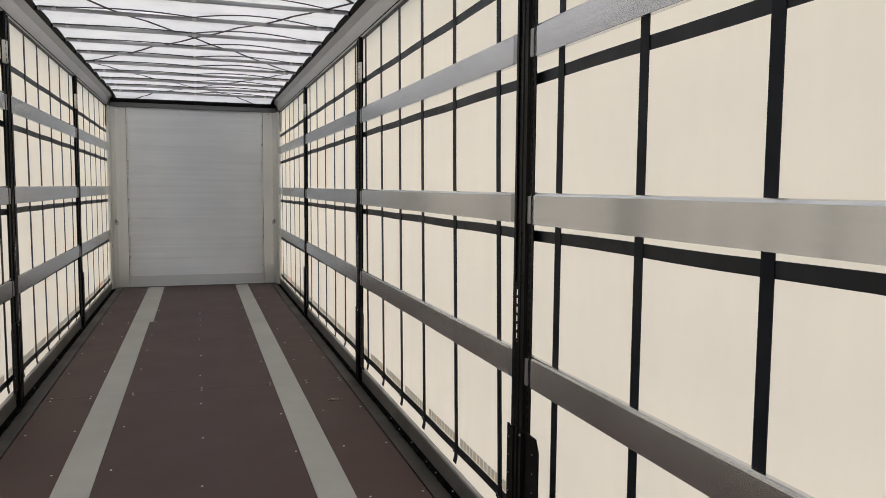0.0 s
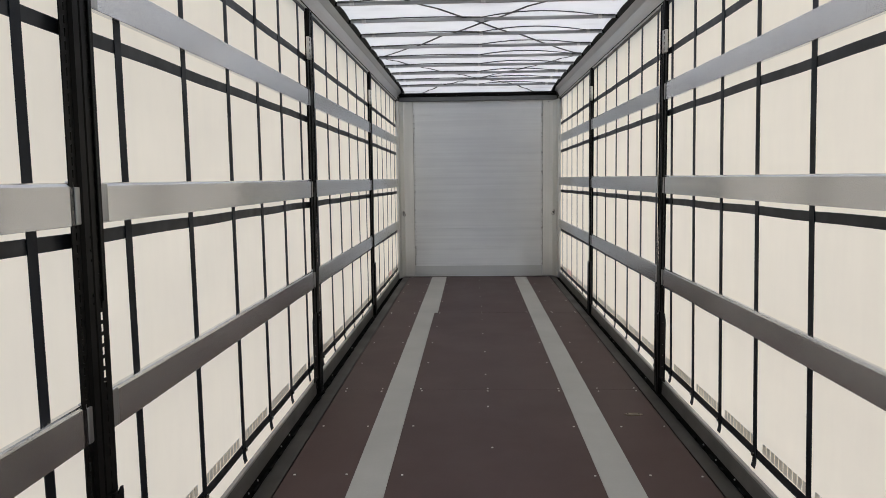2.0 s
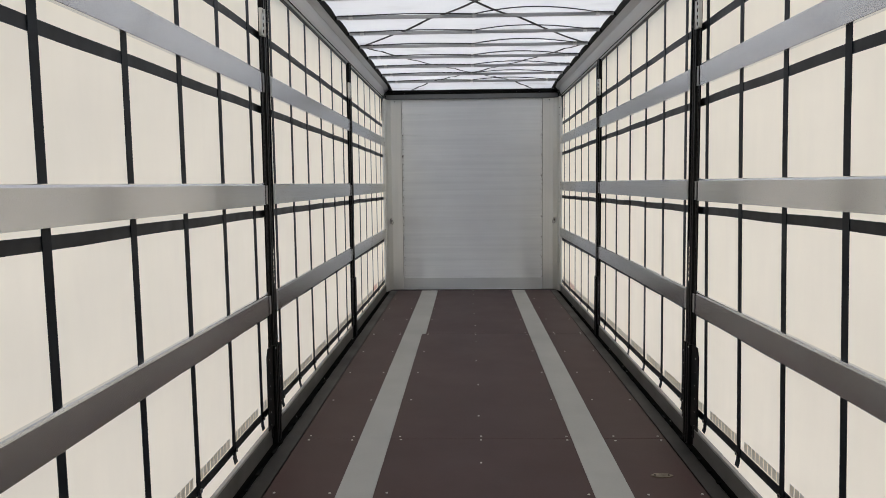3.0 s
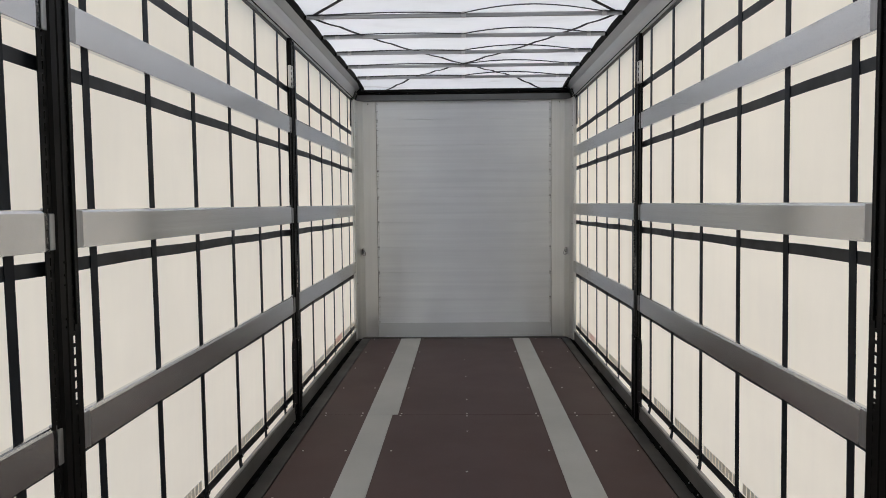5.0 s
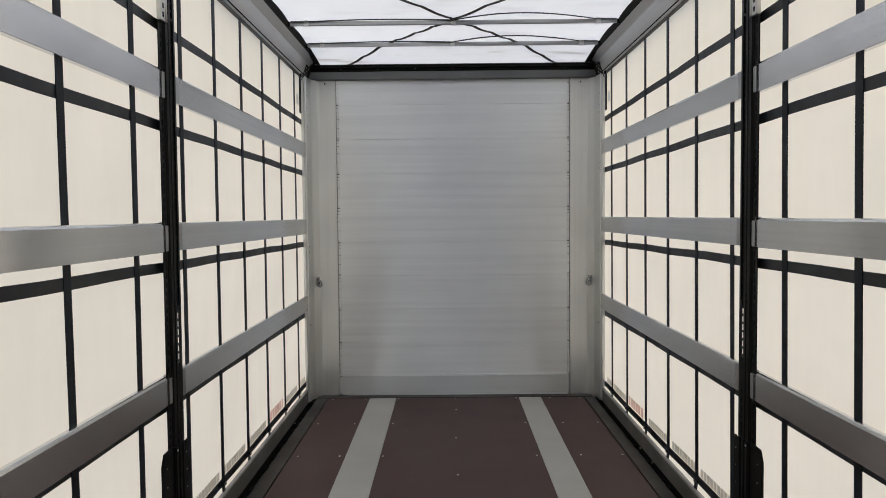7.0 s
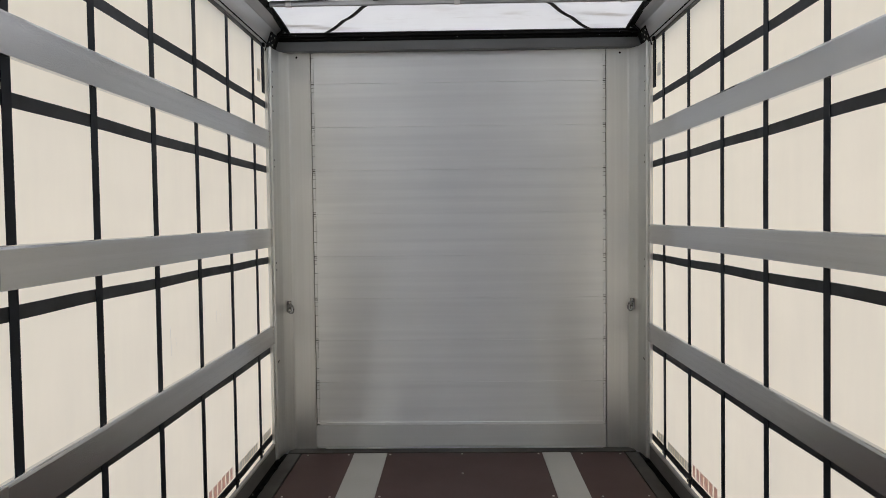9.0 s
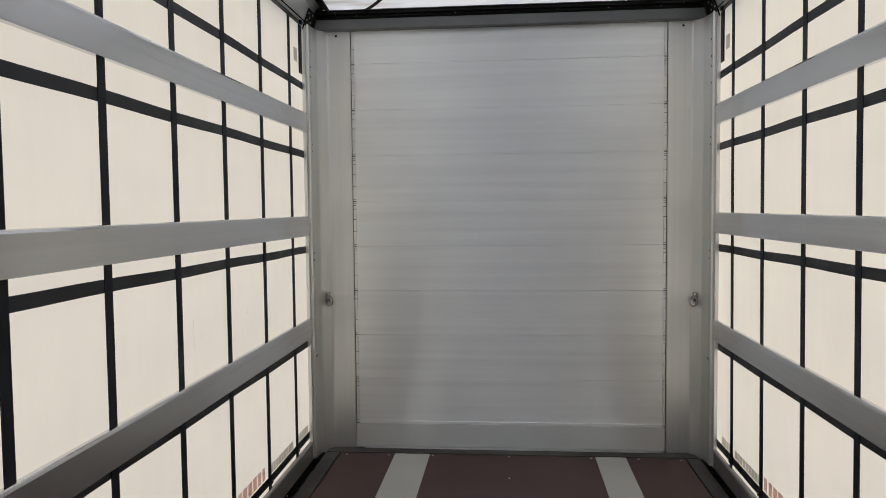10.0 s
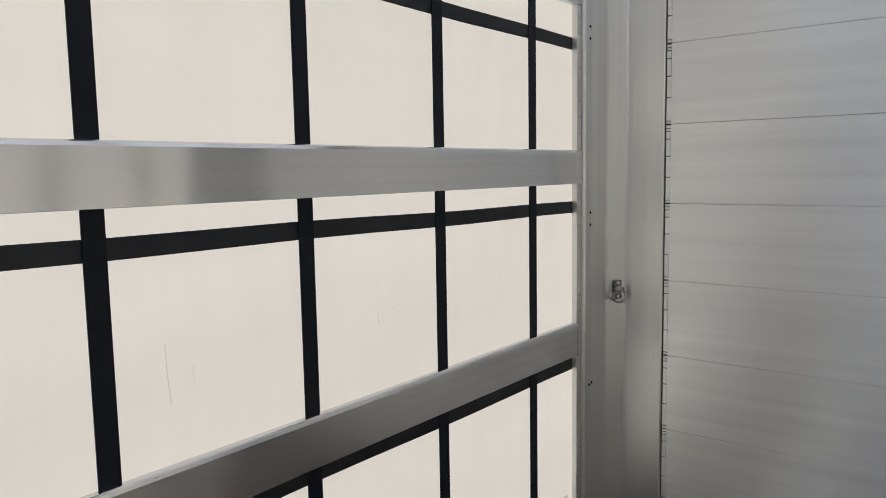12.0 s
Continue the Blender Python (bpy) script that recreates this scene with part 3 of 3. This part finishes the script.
    ring_tube(bm, [(x(0.016), -0.042, 2.40), (x(0.016), -0.042, 2.555)], 0.006, 8)
    part("hinge_pin", bm, GALV, hinge, smooth=True)
    part("upper_arm", soft_box(x(-0.006), x(0.008), 0.050, 0.066, 2.44, 2.75, 0.002), BLACK, post)
    return post
for s in (-1, 1):
    first = side_post(s)
    first.matrix_world = Matrix.Translation((0, POSTS[s][0], 0))
    for y in POSTS[s][1:]:
        copy_thing(first, Matrix.Translation((0, y, 0)))

# ---- side rails between the posts ----
def side_rail(s, z0, z1, y0, y1, to_wall=False):
    x = lambda d: s * (RAIL_X - d)
    rail = thing("side_rail", (0, y0, z0), "brushed aluminium side rail slotted between the posts", "side rail", "side rails")
    h, n = z1 - z0, y1 - y0
    part("profile", prism([(x(-0.024), 0.0), (x(-0.001), 0.0), (x(0), 0.001), (x(0), h - 0.011), (x(-0.004), h - 0.003), (x(-0.009), h), (x(-0.024), h)], "y", 0.0, n - 0.0378), ALU_RAIL, rail)
    part("end_sleeve", soft_box(x(-0.023), x(0.0012), -0.006, 0.046, 0.003, h - 0.004, 0.001, 1), ALU_SLEEVE, rail, "paler aluminium end sleeve")
    if to_wall:
        part("end_sleeve", soft_box(x(-0.023), x(0.0010), n - 0.0375, n, 0.002, h - 0.003, 0.001, 1), ALU_RAIL, rail)
        return rail
    part("end_bracket", soft_box(x(-0.022), x(0.0045), n - 0.036, n, 0.003, h - 0.012, 0.003), ALU_SLEEVE, rail, "dull metal end bracket")
    part("bracket_slit", soft_box(x(-0.020), x(0.0006), n - 0.0377, n - 0.0361, 0.003, h - 0.014, 0.0004, 1), SHADOW_GAP, rail)
    part("bracket_tongue", soft_box(x(-0.020), x(-0.002), n - 0.046, n + 0.002, h - 0.012, h + 0.004, 0.002), ALU_SLEEVE, rail)
    return rail
HEIGHTS = ((0.787, 0.912), (1.437, 1.561), (2.083, 2.206))
for s in (-1, 1):
    for z0, z1 in HEIGHTS:
        ends = (0.35, *POSTS[s], 13.471)
        for a, b in zip(ends, ends[1:]):
            side_rail(s, z0, z1, a + 0.084, b - 0.030, b == ends[-1])

# ---- curtains ----
STRAPS = {-1: (0.56, 1.11, 1.65, 2.19, 2.735, 3.282, 3.824, 4.377, 4.938, 5.489, 5.985, 6.485, 7.000, 7.468, 7.958, 8.455, 8.995, 9.530, 10.066, 10.592, 11.090, 11.594, 12.101, 12.612, 13.125),
          1: (0.52, 1.07, 1.63, 2.19, 2.735, 3.270, 3.800, 4.384, 4.972, 5.548, 6.058, 6.564, 7.075, 7.484, 7.990, 8.497, 9.032, 9.577, 10.098, 10.632, 11.125, 11.632, 12.135, 12.650, 13.143)}
BANDS = {-1: (0.728, 1.327, 1.925, 2.348), 1: (0.728, 1.325, 1.929, 2.351)}
for s, word in ((-1, "left"), (1, "right")):
    cur = thing("side_curtain", (0, 0, 0), "cream translucent tarpaulin side curtain with dark webbing grid", "side curtain", "side curtains")
    bm = bmesh.new()
    ny, nz = 180, 28
    grid = [[bm.verts.new((s * (SHEET_X + 0.004 + 0.004 * noise.noise((j * 0.22, k * 0.35, 5.0 + s))), REAR + 13.444 * j / ny, -0.05 + 2.81 * k / nz)) for k in range(nz + 1)] for j in range(ny + 1)]
    for j in range(ny):
        for k in range(nz):
            bm.faces.new((grid[j][k], grid[j + 1][k], grid[j + 1][k + 1], grid[j][k + 1]))
    part("sheet", bm, SHEET, cur, "cream translucent tarpaulin", True)
    for z in (0.0, *BANDS[s]):
        h = 0.043
        rise = 0.0 if z < 0.5 else (0.050 if z < 1.5 else 0.060)
        bm = bmesh.new()
        ribbon(bm, [(s * (SHEET_X - 0.002), REAR + 13.42 * i / 60, (z or low_band(s, REAR + 13.42 * i / 60)) + h / 2 + 0.002 * math.sin(i * 1.3) + rise * (1 - (i / 60) ** 2.2)) for i in range(61)], (0, 0, 1), h, 0.003)
        part("horizontal_band", bm, BAND, cur, "dark horizontal webbing band")
    bbm = bmesh.new()
    box(bbm, -0.0006, 0.0006, -0.018, 0.018, -0.024, 0.024)
    bar_me = mesh_of("printed_bar", bbm, PRINT)
    r = random.Random(20 + s)
    for i, y in enumerate(STRAPS[s]):
        bm = bmesh.new()
        low = low_band(s, y)
        sway = r.uniform(-0.02, 0.02)
        lean = (0.018 if y < 9.8 else 0.0) if s < 0 else (-0.048 if 4.2 < y < 7.2 else (-0.024 if y > 7.2 else 0.0))
        foot = y + lean * (1.70 - low)
        path = [(s * (SHEET_X - 0.006), y - lean * 0.7, 2.752), (s * (SHEET_X - 0.006), y, 1.70), (s * (SHEET_X - 0.006), foot, low + 0.03), (s * (SHEET_X - 0.009), foot + sway * 0.5, low - 0.02), (s * (SHEET_X - 0.016), foot + sway * 0.7, low - 0.048)]
        ribbon(bm, path, (0, 1, 0), 0.045, 0.003)
        strap = part("vertical_strap", bm, STRAP, cur, "dark vertical webbing strap")
        bm = soft_box(s * (SHEET_X - 0.012), s * (SHEET_X - 0.022), foot - 0.009, foot + 0.009, low + 0.008, low + 0.026, 0.003)
        part("buckle", bm, DARK_ZINC, strap, "zinc buckle")
        nxt = STRAPS[s][i + 1] if i + 1 < len(STRAPS[s]) else 13.43
        if i == 22:
            continue
        n = int((nxt - y - 0.055) / 0.0475)
        for k in range(n):
            share("printed_bar", bar_me, cur, (s * (SHEET_X - 0.0012), foot + 0.048 + k * 0.0475, low_band(s, foot + 0.048 + k * 0.0475) + 0.0725))
    # worn lettering as plain faded blocks
    for k in range(6):
        y0 = STRAPS[s][22] + 0.060 + k * 0.070
        bm = bmesh.new()
        low = low_band(s, y0)
        xa, xb = sorted((s * (SHEET_X - 0.0018), s * (SHEET_X - 0.0006)))
        box(bm, xa, xb, y0, y0 + (0.046, 0.050, 0.052, 0.048, 0.040, 0.036)[k], low + 0.052, low + 0.118)
        part("printed_letter_shape", bm, PRINT_RED, cur, "faded red printed shape")
    if s < 0:
        for y, z, w, h, lean in ((11.725, 1.095, 0.0011, 0.13, 0.008), (11.785, 1.085, 0.0008, 0.035, 0.003), (12.345, 1.12, 0.0010, 0.06, 0.0), (12.40, 1.125, 0.0020, 0.012, 0.004)):
            bm = bmesh.new()
            ribbon(bm, [(s * (SHEET_X - 0.0018), y, z + h / 2), (s * (SHEET_X - 0.0018), y + lean * 0.3, z), (s * (SHEET_X - 0.0018), y + lean, z - h / 2)], (0, 1, 0), w, 0.0008)
            part("scuff_mark", bm, SCUFF, cur, "thin grey scuff mark")
    part("corner_flap", soft_box(s * (SHEET_X - 0.012), s * (SHEET_X - 0.004), 13.33, 13.385, 2.44, 2.735, 0.002), STRAP, cur, "black fabric corner flap")
    part("size_label", soft_box(s * (SHEET_X - 0.003), s * (SHEET_X - 0.001), 13.24, 13.31, 2.50, 2.58, 0.0004, 1), PRINT, cur, "small grey printed label")

# ---- floor fitting ----
plate = thing("floor_fitting", (0.948, 6.710, 0.0), "small oval worn metal plate set in the plywood", "floor fitting")
outline = []
for k in range(40):
    a = k * math.tau / 40
    r = 1.0 + 0.06 * math.cos(6 * a)
    outline.append((0.057 * r * math.cos(a), 0.026 * r * math.sin(a)))
part("plate", prism(outline, "z", 0.0005, 0.004), WORN, plate)
for x in (-0.036, 0.036):
    bm = bmesh.new()
    disc(bm, (x, 0, 0.0045), (0, 0, 1), 0.006, 0.003)
    part("bolt", bm, SHADOW_GAP, plate)

# ---- rear portal behind the start ----
portal = thing("rear_frame", (0, 0, 0), "grey steel rear portal frame around the open back", "rear frame", kind="structure")
for s in (-1, 1):
    part("pillar", soft_box(s * 1.20, s * 1.30, -0.12, -0.005, -0.14, 3.0, 0.006), EDGE, portal)
part("header", soft_box(-1.195, 1.195, -0.12, -0.005, 2.85, 3.0, 0.006), EDGE, portal)
